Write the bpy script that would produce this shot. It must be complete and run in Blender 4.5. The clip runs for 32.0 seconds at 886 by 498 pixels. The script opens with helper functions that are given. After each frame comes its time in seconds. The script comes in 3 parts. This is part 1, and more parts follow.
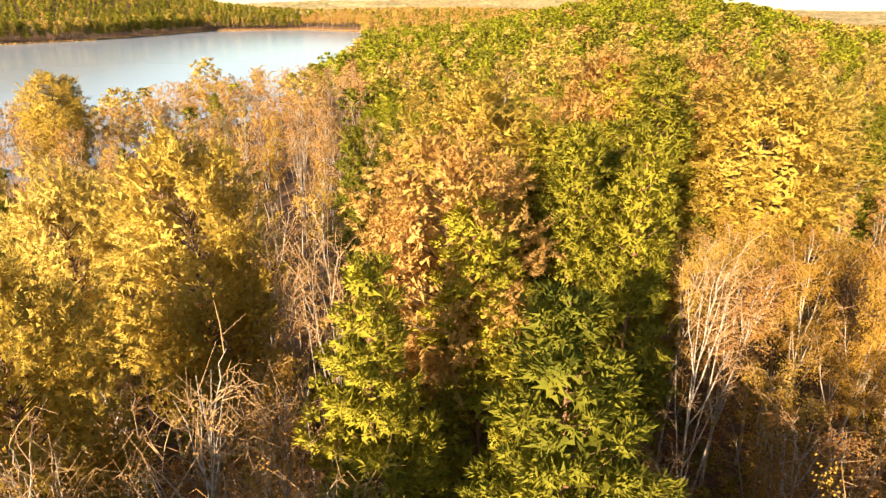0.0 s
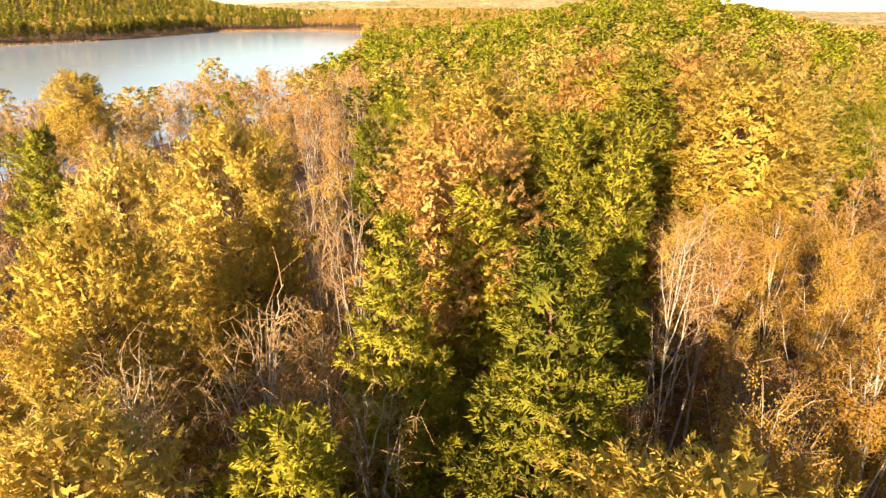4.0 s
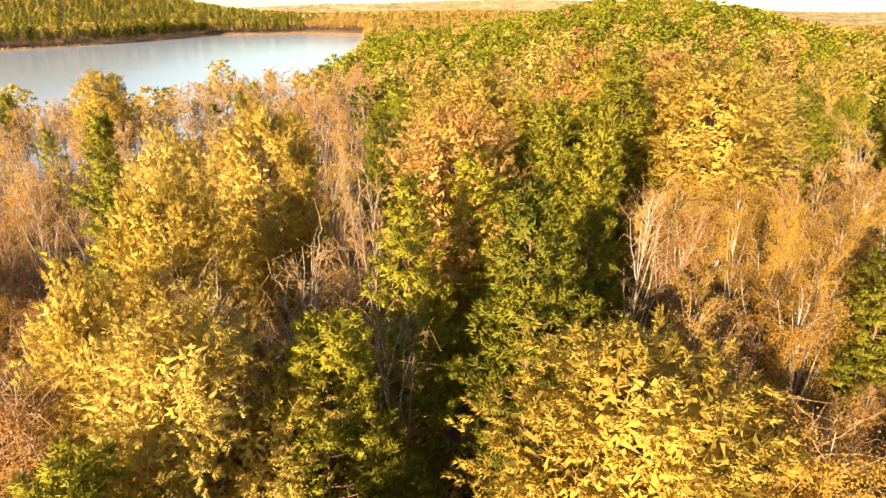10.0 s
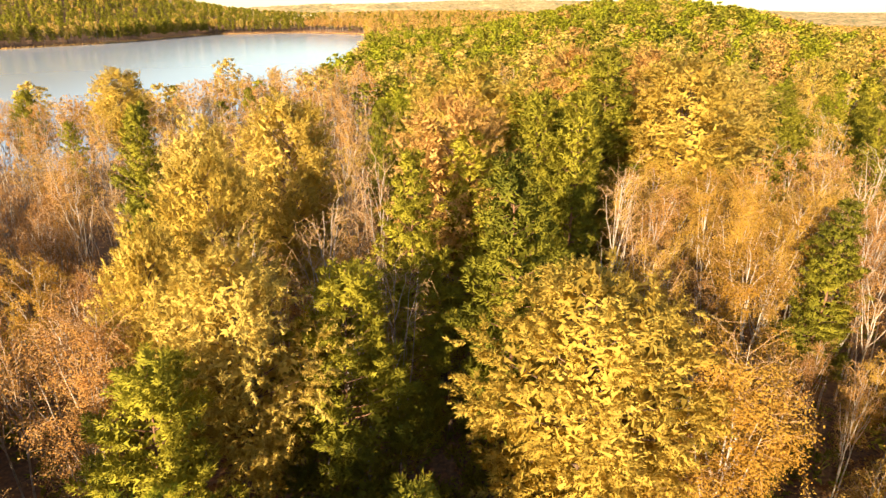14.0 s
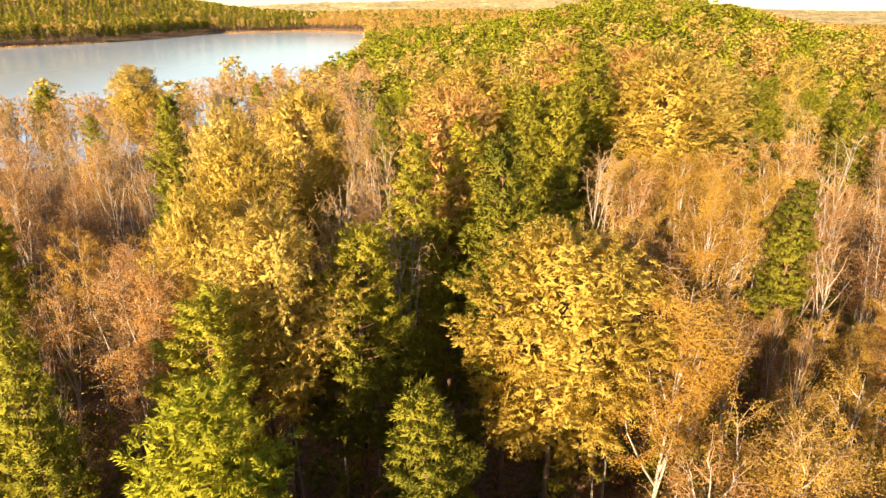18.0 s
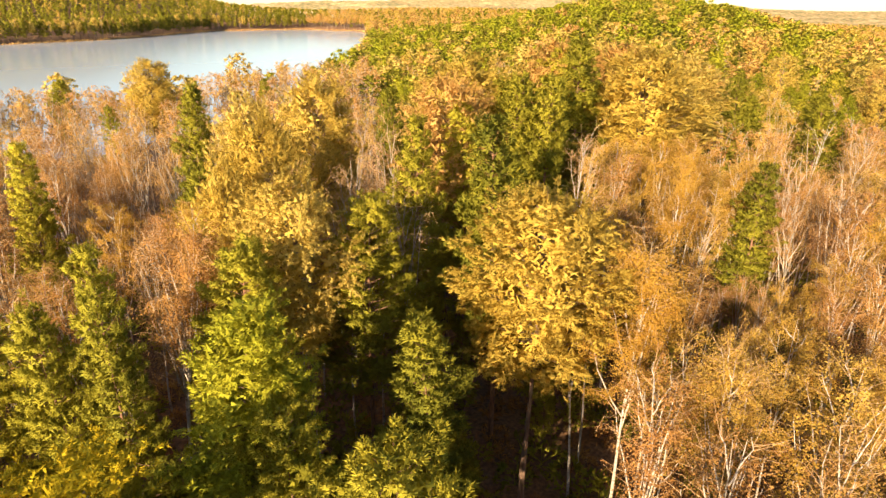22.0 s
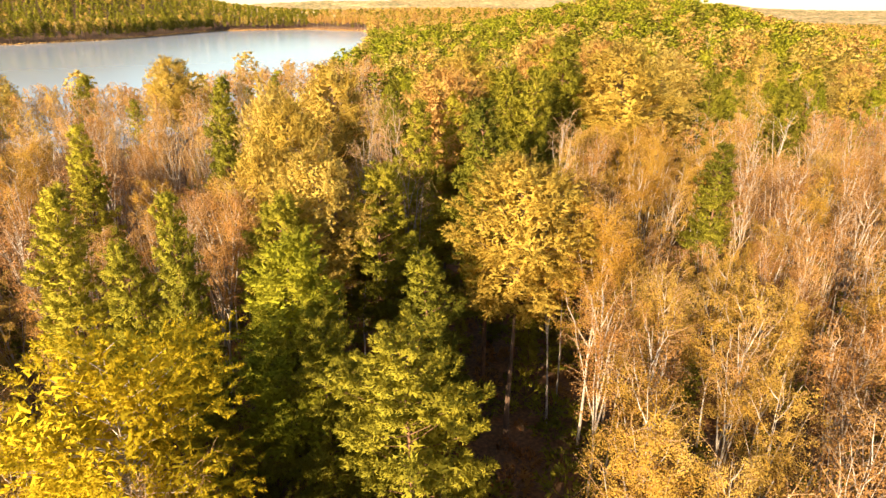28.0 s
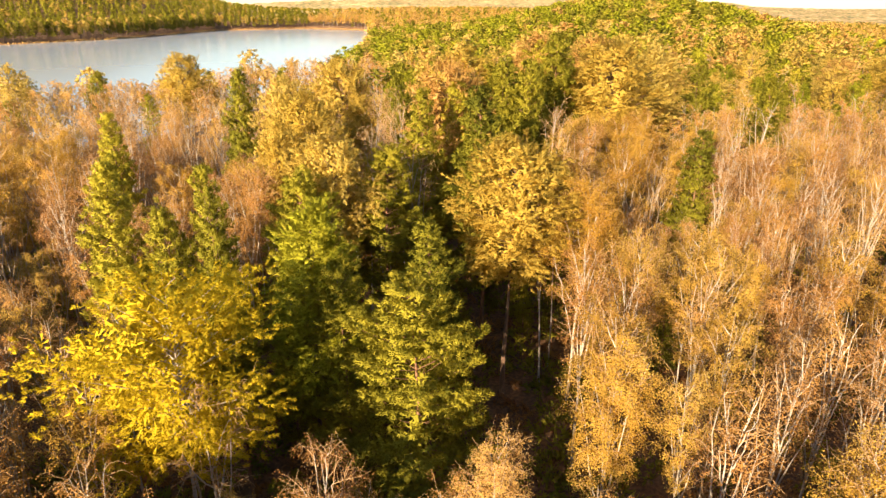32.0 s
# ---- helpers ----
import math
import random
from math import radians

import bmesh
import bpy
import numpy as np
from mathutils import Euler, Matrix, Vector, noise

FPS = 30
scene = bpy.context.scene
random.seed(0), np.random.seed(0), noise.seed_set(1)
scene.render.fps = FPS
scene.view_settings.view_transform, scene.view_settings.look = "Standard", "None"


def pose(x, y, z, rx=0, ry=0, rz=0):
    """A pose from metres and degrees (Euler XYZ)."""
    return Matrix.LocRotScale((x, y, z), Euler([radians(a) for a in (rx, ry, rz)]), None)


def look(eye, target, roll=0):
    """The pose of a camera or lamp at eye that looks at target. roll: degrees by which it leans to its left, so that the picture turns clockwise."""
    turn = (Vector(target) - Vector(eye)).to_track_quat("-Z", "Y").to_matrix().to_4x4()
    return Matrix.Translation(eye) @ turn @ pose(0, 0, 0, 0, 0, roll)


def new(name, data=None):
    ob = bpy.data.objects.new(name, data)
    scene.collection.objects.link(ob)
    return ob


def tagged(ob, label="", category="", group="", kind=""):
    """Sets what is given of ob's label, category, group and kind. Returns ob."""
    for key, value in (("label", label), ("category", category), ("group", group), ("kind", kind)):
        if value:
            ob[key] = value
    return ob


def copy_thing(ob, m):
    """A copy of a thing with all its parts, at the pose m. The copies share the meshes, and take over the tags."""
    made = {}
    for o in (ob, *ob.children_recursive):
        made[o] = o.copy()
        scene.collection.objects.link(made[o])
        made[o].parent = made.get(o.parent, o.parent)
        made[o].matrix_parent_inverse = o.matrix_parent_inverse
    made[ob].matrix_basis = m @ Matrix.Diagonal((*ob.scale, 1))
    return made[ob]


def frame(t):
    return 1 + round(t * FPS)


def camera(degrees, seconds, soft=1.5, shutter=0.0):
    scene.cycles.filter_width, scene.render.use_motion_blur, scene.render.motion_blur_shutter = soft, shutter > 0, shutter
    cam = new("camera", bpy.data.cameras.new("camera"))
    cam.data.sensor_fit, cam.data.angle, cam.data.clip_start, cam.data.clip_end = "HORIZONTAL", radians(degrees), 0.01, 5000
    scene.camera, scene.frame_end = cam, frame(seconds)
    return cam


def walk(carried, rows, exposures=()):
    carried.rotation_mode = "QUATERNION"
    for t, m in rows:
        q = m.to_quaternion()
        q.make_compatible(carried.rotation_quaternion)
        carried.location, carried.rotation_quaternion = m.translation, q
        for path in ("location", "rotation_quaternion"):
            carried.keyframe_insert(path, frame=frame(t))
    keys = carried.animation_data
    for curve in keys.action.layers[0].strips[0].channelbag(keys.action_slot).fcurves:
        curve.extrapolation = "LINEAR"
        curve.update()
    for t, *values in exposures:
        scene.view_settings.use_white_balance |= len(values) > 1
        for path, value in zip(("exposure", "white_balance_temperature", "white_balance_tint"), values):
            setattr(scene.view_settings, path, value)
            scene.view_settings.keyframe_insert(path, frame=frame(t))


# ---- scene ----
cam = camera(70.0, 32.0, 1.4)
PATH = [
    (0, (0.371, -2.087, 29.348), (0.372, -0.22, 28.631), 0.1),
    (3, (0.061, -5.43, 29.449), (0.062, -3.562, 28.733), 0.1),
    (6, (-0.07, -8.245, 29.619), (-0.071, -6.376, 28.905), -0.0),
    (9, (-0.127, -11.162, 29.59), (-0.131, -9.292, 28.88), -0.2),
    (13, (-0.064, -16.058, 29.618), (-0.066, -14.188, 28.909), -0.1),
    (16.5, (-0.04, -20.653, 29.885), (-0.044, -18.784, 29.172), -0.2),
    (19, (0.009, -23.968, 29.845), (0.007, -22.1, 29.131), -0.1),
    (23, (0.12, -29.43, 29.806), (0.119, -27.563, 29.089), 0.1),
    (25.5, (0.243, -32.82, 29.976), (0.24, -30.953, 29.259), -0.1),
    (28, (0.288, -36.103, 29.945), (0.284, -34.236, 29.228), -0.0),
    (32, (0.181, -41.202, 29.739), (0.177, -39.336, 29.02), -0.1),
]
walk(cam, [(t, look(eye, target, roll)) for t, eye, target, roll in PATH])

# ---- light ----
SUN_AZ, SUN_EL = -25.0, 19.0     # degrees: behind the camera and to its left, low
world = bpy.data.worlds.new("autumn_sky")
scene.world = world
world.use_nodes = True
wt = world.node_tree
sky = wt.nodes.new("ShaderNodeTexSky")
sky.sky_type = "NISHITA"
sky.sun_disc = False
sky.sun_elevation = radians(SUN_EL)
sky.sun_rotation = radians(180 - SUN_AZ)
sky.dust_density = 0.3
wt.links.new(sky.outputs[0], wt.nodes["Background"].inputs[0])
wt.nodes["Background"].inputs[1].default_value = 0.060
sun = new("sun", bpy.data.lights.new("sun", "SUN"))
sun.data.energy, sun.data.angle, sun.data.color = 5.0, radians(0.6), (1.0, 0.78, 0.51)
sun_dir = Vector((math.sin(radians(SUN_AZ)) * math.cos(radians(SUN_EL)), -math.cos(radians(SUN_AZ)) * math.cos(radians(SUN_EL)), math.sin(radians(SUN_EL))))
sun.matrix_world = look(sun_dir * 100, (0, 0, 0))
scene.view_settings.exposure = 1.86


# ---- materials ----
def nodes_of(name):
    m = bpy.data.materials.new(name)
    m.use_nodes = True
    t = m.node_tree
    return m, t, t.nodes["Principled BSDF"], t.nodes["Material Output"]


def ramp(t, stops, fac):
    r = t.nodes.new("ShaderNodeValToRGB")
    while len(r.color_ramp.elements) < len(stops):
        r.color_ramp.elements.new(0.5)
    for e, (p, c) in zip(r.color_ramp.elements, stops):
        e.position, e.color = p, (*c, 1)
    t.links.new(fac, r.inputs[0])
    return r.outputs[0]


def math_node(t, op, a, b):
    n = t.nodes.new("ShaderNodeMath")
    n.operation = op
    for i, v in enumerate((a, b)):
        if isinstance(v, (int, float)):
            n.inputs[i].default_value = v
        else:
            t.links.new(v, n.inputs[i])
    return n.outputs[0]


def noise_node(t, scale, detail=3.0, stretch=None, position=True):
    g = t.nodes.new("ShaderNodeNewGeometry") if position else t.nodes.new("ShaderNodeTexCoord")
    src = g.outputs["Position"] if position else g.outputs["Object"]
    if stretch:
        mp = t.nodes.new("ShaderNodeMapping")
        mp.inputs["Scale"].default_value = stretch
        t.links.new(src, mp.inputs[0])
        src = mp.outputs[0]
    n = t.nodes.new("ShaderNodeTexNoise")
    n.inputs["Scale"].default_value = scale
    n.inputs["Detail"].default_value = detail
    t.links.new(src, n.inputs["Vector"])
    return n.outputs[0]


def leaf_material(name, stops, through_light=0.35, tree_spread=0.5):
    """Foliage: colour varies leaf by leaf, clump by clump and tree by tree; light passes through."""
    m, t, p, out = nodes_of(name)
    geo = t.nodes.new("ShaderNodeNewGeometry")
    info = t.nodes.new("ShaderNodeObjectInfo")
    clump = noise_node(t, 0.9, 2.0)
    tree = noise_node(t, 0.11, 1.0)
    a = math_node(t, "MULTIPLY", geo.outputs["Random Per Island"], 0.12)
    b = math_node(t, "MULTIPLY", math_node(t, "SUBTRACT", clump, 0.5), 0.6)
    c = math_node(t, "MULTIPLY", math_node(t, "SUBTRACT", tree, 0.5), 1.6 * tree_spread)
    d = math_node(t, "MULTIPLY", math_node(t, "SUBTRACT", info.outputs["Random"], 0.5), 0.6 * tree_spread)
    f = math_node(t, "ADD", math_node(t, "ADD", math_node(t, "ADD", a, b), math_node(t, "ADD", c, d)), 0.46)
    col = ramp(t, stops, f)
    t.links.new(col, p.inputs["Base Color"])
    p.inputs["Roughness"].default_value = 0.75
    p.inputs["Specular IOR Level"].default_value = 0.1
    tr = t.nodes.new("ShaderNodeBsdfTranslucent")
    t.links.new(col, tr.inputs[0])
    mix = t.nodes.new("ShaderNodeMixShader")
    mix.inputs[0].default_value = through_light
    t.links.new(p.outputs[0], mix.inputs[1])
    t.links.new(tr.outputs[0], mix.inputs[2])
    t.links.new(mix.outputs[0], out.inputs[0])
    return m


def bark_material(name, stops, scale, stretch, rough=0.85, bump=0.4):
    m, t, p, out = nodes_of(name)
    n = noise_node(t, scale, 4.0, stretch, False)
    t.links.new(ramp(t, stops, n), p.inputs["Base Color"])
    p.inputs["Roughness"].default_value = rough
    bn = t.nodes.new("ShaderNodeBump")
    bn.inputs["Strength"].default_value = bump
    bn.inputs["Distance"].default_value = 0.02
    t.links.new(n, bn.inputs["Height"])
    t.links.new(bn.outputs[0], p.inputs["Normal"])
    return m


M_PINE = leaf_material("pine_needles", [(0.0, (0.092, 0.107, 0.015)), (0.45, (0.292, 0.263, 0.026)), (1.0, (0.540, 0.451, 0.045))], 0.36, 0.6)
M_GOLD = leaf_material("larch_gold_needles", [(0.0, (0.418, 0.279, 0.036)), (0.5, (0.575, 0.410, 0.077)), (1.0, (0.657, 0.508, 0.154))], 0.42, 0.5)
M_PEACH = leaf_material("larch_peach_needles", [(0.0, (0.418, 0.226, 0.047)), (0.5, (0.601, 0.361, 0.102)), (1.0, (0.684, 0.453, 0.176))], 0.42, 0.4)
M_LEMON = leaf_material("larch_lemon_needles", [(0.0, (0.381, 0.271, 0.011)), (0.5, (0.554, 0.410, 0.019)), (1.0, (0.634, 0.492, 0.043))], 0.42, 0.3)
M_OLIVE = leaf_material("larch_olive_needles", [(0.0, (0.168, 0.195, 0.016)), (0.5, (0.347, 0.342, 0.024)), (1.0, (0.560, 0.484, 0.042))], 0.38, 0.4)
M_BIRCH = leaf_material("birch_gold_leaves", [(0.0, (0.340, 0.178, 0.025)), (0.5, (0.495, 0.307, 0.055)), (1.0, (0.584, 0.406, 0.111))], 0.42, 0.8)
M_RUST = leaf_material("birch_rust_leaves", [(0.0, (0.247, 0.111, 0.039)), (0.5, (0.438, 0.226, 0.064)), (1.0, (0.543, 0.331, 0.099))], 0.42, 1.0)
M_BARK_W = bark_material("birch_bark", [(0.0, (0.05, 0.045, 0.04)), (0.36, (0.16, 0.13, 0.11)), (0.46, (0.38, 0.32, 0.255)), (1.0, (0.54, 0.465, 0.385))], 1.0, (3.0, 3.0, 9.0), 0.6, 0.2)
M_TWIG = bark_material("birch_twig_bark", [(0.3, (0.34, 0.19, 0.08)), (0.7, (0.55, 0.36, 0.18))], 3.0, None, 0.7, 0.1)
M_BARK_P = bark_material("pine_bark", [(0.3, (0.10, 0.055, 0.035)), (0.6, (0.24, 0.12, 0.06)), (0.8, (0.36, 0.18, 0.08))], 2.5, (4.0, 4.0, 0.8), 0.9, 0.8)
M_BARK_L = bark_material("larch_bark", [(0.3, (0.09, 0.055, 0.035)), (0.7, (0.22, 0.13, 0.08))], 3.0, (4.0, 4.0, 0.7), 0.9, 0.8)


def ground_material():
    m, t, p, out = nodes_of("leaf_litter")
    a = noise_node(t, 3.5, 6.0)
    b = noise_node(t, 0.18, 3.0)
    f = math_node(t, "ADD", math_node(t, "MULTIPLY", a, 0.65), math_node(t, "MULTIPLY", b, 0.35))
    t.links.new(ramp(t, [(0.30, (0.055, 0.032, 0.016)), (0.5, (0.17, 0.085, 0.035)), (0.62, (0.26, 0.13, 0.05)), (0.75, (0.12, 0.10, 0.035))], f), p.inputs["Base Color"])
    p.inputs["Roughness"].default_value = 0.95
    bn = t.nodes.new("ShaderNodeBump")
    bn.inputs["Strength"].default_value = 0.7
    bn.inputs["Distance"].default_value = 0.1
    t.links.new(a, bn.inputs["Height"])
    t.links.new(bn.outputs[0], p.inputs["Normal"])
    return m


def canopy_material():
    """Woods so far off that single crowns no longer show; their colours are paled for haze."""
    m, t, p, out = nodes_of("distant_canopy")
    a = noise_node(t, 0.075, 3.0)
    b = noise_node(t, 0.006, 3.0)
    f = math_node(t, "ADD", math_node(t, "MULTIPLY", a, 0.6), math_node(t, "MULTIPLY", b, 0.4))
    t.links.new(ramp(t, [(0.34, (0.17, 0.17, 0.10)), (0.46, (0.32, 0.26, 0.12)), (0.54, (0.46, 0.32, 0.16)), (0.66, (0.56, 0.42, 0.24))], f), p.inputs["Base Color"])
    p.inputs["Roughness"].default_value = 1.0
    p.inputs["Specular IOR Level"].default_value = 0.0
    return m


def water_material():
    m, t, p, out = nodes_of("lake_water")
    p.inputs["Base Color"].default_value = (0.34, 0.385, 0.44, 1)
    p.inputs["Roughness"].default_value = 0.15
    p.inputs["IOR"].default_value = 1.33
    p.inputs["Specular IOR Level"].default_value = 0.5
    n = noise_node(t, 0.8, 4.0, (1.0, 0.6, 1.0))
    bn = t.nodes.new("ShaderNodeBump")
    bn.inputs["Strength"].default_value = 0.06
    bn.inputs["Distance"].default_value = 0.05
    t.links.new(n, bn.inputs["Height"])
    t.links.new(bn.outputs[0], p.inputs["Normal"])
    return m


M_GROUND, M_CANOPY, M_WATER = ground_material(), canopy_material(), water_material()


# ---- mesh helpers ----
def mesh_of(name, V, T, mats, index=None, normals=None):
    """A mesh from arrays of points and triangles, and of the normals by which it is shaded."""
    me = bpy.data.meshes.new(name)
    V, T = np.asarray(V, np.float32), np.asarray(T, np.int32)
    me.vertices.add(len(V))
    me.vertices.foreach_set("co", V.ravel())
    me.loops.add(len(T) * 3)
    me.loops.foreach_set("vertex_index", T.ravel())
    me.polygons.add(len(T))
    me.polygons.foreach_set("loop_start", np.arange(0, len(T) * 3, 3, dtype=np.int32))
    me.polygons.foreach_set("loop_total", np.full(len(T), 3, np.int32))
    for m in mats:
        me.materials.append(m)
    if index is not None:
        me.polygons.foreach_set("material_index", np.asarray(index, np.int32))
    me.update(calc_edges=True)
    if normals is not None:
        me.attributes.new("custom_normal", "FLOAT_VECTOR", "POINT").data.foreach_set("vector", np.asarray(normals, np.float32).ravel())
        me.update()
    return me


def units(v):
    return v / (np.linalg.norm(v, axis=1)[:, None] + 1e-9)


class Geo:
    """Gathers points, triangles and normals."""

    def __init__(self):
        self.v, self.t, self.m, self.n = [], [], [], 0

    def add(self, V, T, N):
        self.v.append(np.asarray(V, float))
        self.t.append(np.asarray(T, int) + self.n)
        self.m.append(np.asarray(N, float))
        self.n += len(V)

    def arrays(self):
        return np.concatenate(self.v), np.concatenate(self.t), np.concatenate(self.m)

    def tube(self, pts, rad, sides=6):
        """A tapered, bent limb through pts."""
        pts, rad = np.asarray(pts, float), np.asarray(rad, float)
        d = units(np.gradient(pts, axis=0))
        ref = np.array((1.0, 0.2, 0.1)) if abs(d[0][0]) < 0.8 else np.array((0.1, 1.0, 0.2))
        u = units(np.cross(d, ref))
        w = np.cross(d, u)
        a = np.linspace(0, 2 * np.pi, sides, endpoint=False)
        round_ = u[:, None] * np.cos(a)[None, :, None] + w[:, None] * np.sin(a)[None, :, None]
        ring = pts[:, None] + rad[:, None, None] * round_
        k = len(pts)
        i, j = np.meshgrid(np.arange(k - 1), np.arange(sides), indexing="ij")
        p0, p1 = i * sides + j, i * sides + (j + 1) % sides
        T = np.concatenate([np.stack([p0, p1, p1 + sides], -1).reshape(-1, 3), np.stack([p0, p1 + sides, p0 + sides], -1).reshape(-1, 3)])
        self.add(ring.reshape(-1, 3), T, round_.reshape(-1, 3))

    def shards(self, P, d, s, L, W, N):
        """Narrow needles from P along d, broad along s, shaded as parts of a soft mass with the normals N."""
        flip = np.sign(np.einsum("ij,ij->i", np.cross(d, s), N))[:, None]
        s = s * np.where(flip == 0, 1, flip)
        V = np.stack([P + s * W, P - s * W, P + d * L], 1).reshape(-1, 3)
        self.add(V, np.arange(len(V)).reshape(-1, 3), np.repeat(N, 3, 0))

    def brushes(self, rng, A, B, O, count, r, length, width, soft=0.6):
        """Along each twig from A to B a round brush of needles; O points out of the crown there."""
        A, B, O = (np.repeat(np.asarray(q, float), count, 0) for q in (A, B, O))
        n = len(A)
        ax = units(B - A)
        o = rng.normal(size=(n, 3)) + 0.35 * O
        o = units(o - ax * np.einsum("ij,ij->i", o, ax)[:, None] * 0.8)
        P = A + (B - A) * rng.random((n, 1)) + o * r * rng.random((n, 1)) ** 0.5
        d = units(0.75 * ax + 0.75 * o + 0.25 * rng.normal(size=(n, 3)))
        N = units(o * (1 - soft) + O * soft + np.array((0, 0, 0.25)))
        s = units(np.cross(d, N + 0.3 * rng.normal(size=(n, 3))))
        self.shards(P, d, s, length * rng.uniform(0.6, 1.25, (n, 1)), width * rng.uniform(0.35, 0.65, (n, 1)), N)

    def fill(self, rng, C, O, count, size, spread):
        """Loose inner foliage round the places C."""
        C, O = np.repeat(C, count, 0), np.repeat(O, count, 0)
        n = len(C)
        d = units(rng.normal(size=(n, 3)))
        s = units(np.cross(d, O + 0.5 * rng.normal(size=(n, 3))))
        self.shards(C + spread * rng.normal(size=(n, 3)), d, s, size * rng.uniform(0.7, 1.3, (n, 1)), size * 0.2 * np.ones((n, 1)), O)

    def leaves(self, rng, C, size, O, plain=False):
        """Small pointed leaves at C, each a bent diamond that lies open towards O."""
        n = len(C)
        d = units(rng.normal(size=(n, 3)) + np.array((0, 0, -0.6)))
        N = units(O + 0.5 * rng.normal(size=(n, 3)))
        s = units(np.cross(d, N + 0.3 * rng.normal(size=(n, 3))))
        L = size * rng.uniform(0.7, 1.3, (n, 1))
        if plain:
            self.shards(C, d, s, L * 1.15, L * 0.42, N)
            return
        s = s * np.where(np.einsum("ij,ij->i", np.cross(s, d), N) < 0, -1, 1)[:, None]
        V = np.stack([C, C + d * L * 0.5 + s * L * 0.42, C + d * L, C + d * L * 0.5 - s * L * 0.42], 1).reshape(-1, 3)
        b = 4 * np.arange(n)[:, None]
        self.add(V, np.concatenate([b + np.array((0, 1, 2)), b + np.array((0, 2, 3))]), np.repeat(N, 4, 0))


def outward(C, line, lift=0.35):
    """Directions from a trunk's line out to the places C, tilted up a little."""
    o = np.stack([C[:, k] - np.interp(C[:, 2], line[:, 2], line[:, k]) for k in (0, 1)] + [np.zeros(len(C))], 1)
    o /= np.linalg.norm(o, axis=1)[:, None] + 0.3
    o[:, 2] = lift
    return units(o)


def inward(rng, C, line, lo, hi):
    """Places between the trunk's line and C."""
    mid = np.stack([np.interp(C[:, 2], line[:, 2], line[:, k]) for k in (0, 1)] + [C[:, 2]], 1)
    return C + (mid - C) * rng.uniform(lo, hi, (len(C), 1))


def unit(v):
    return v / (np.linalg.norm(v) + 1e-9)


# ---- tree models: each gives (trunk, limbs, crown) geometry for a tree 20 m high ----
def trunk_line(rng, H, bend, k=9):
    z = np.linspace(0, 1, k)
    ph = rng.uniform(0, 6.28, 4)
    x = bend * (np.sin(z * 3 + ph[0]) - np.sin(ph[0])) * z + 0.05 * np.sin(z * 11 + ph[1])
    y = bend * (np.sin(z * 3 + ph[2]) - np.sin(ph[2])) * z + 0.05 * np.sin(z * 12 + ph[3])
    return np.stack([x, y, z * H], 1)


def on_line(line, H, z):
    zs = line[:, 2]
    return np.array([np.interp(z, zs, line[:, 0]), np.interp(z, zs, line[:, 1]), z])


def settled(geos):
    """Scales a model so that its top is 20 m over its foot."""
    flat = [g for g in geos if isinstance(g, Geo)] + [h for g in geos if isinstance(g, list) for h in g]
    top = max(v[:, 2].max() for g in flat for v in g.v)
    for g in flat:
        g.v = [v * (20.0 / top) for v in g.v]
    return geos


# how fine a model is: detail, spacing of whorls, spacing of twigs, needles a twig, their length and width
FINE = [(0.8, 1.0, 1.0, 56, 0.16, 0.052), (0.45, 1.25, 1.6, 20, 0.26, 0.115), (0.22, 2.2, 3.0, 9, 0.7, 0.42), (0.15, 2.8, 4.0, 7, 1.1, 0.8), (0.0, 4.5, 6.0, 4, 1.6, 1.3)]


def fineness(detail):
    return next(f[1:] for f in FINE if detail > f[0])


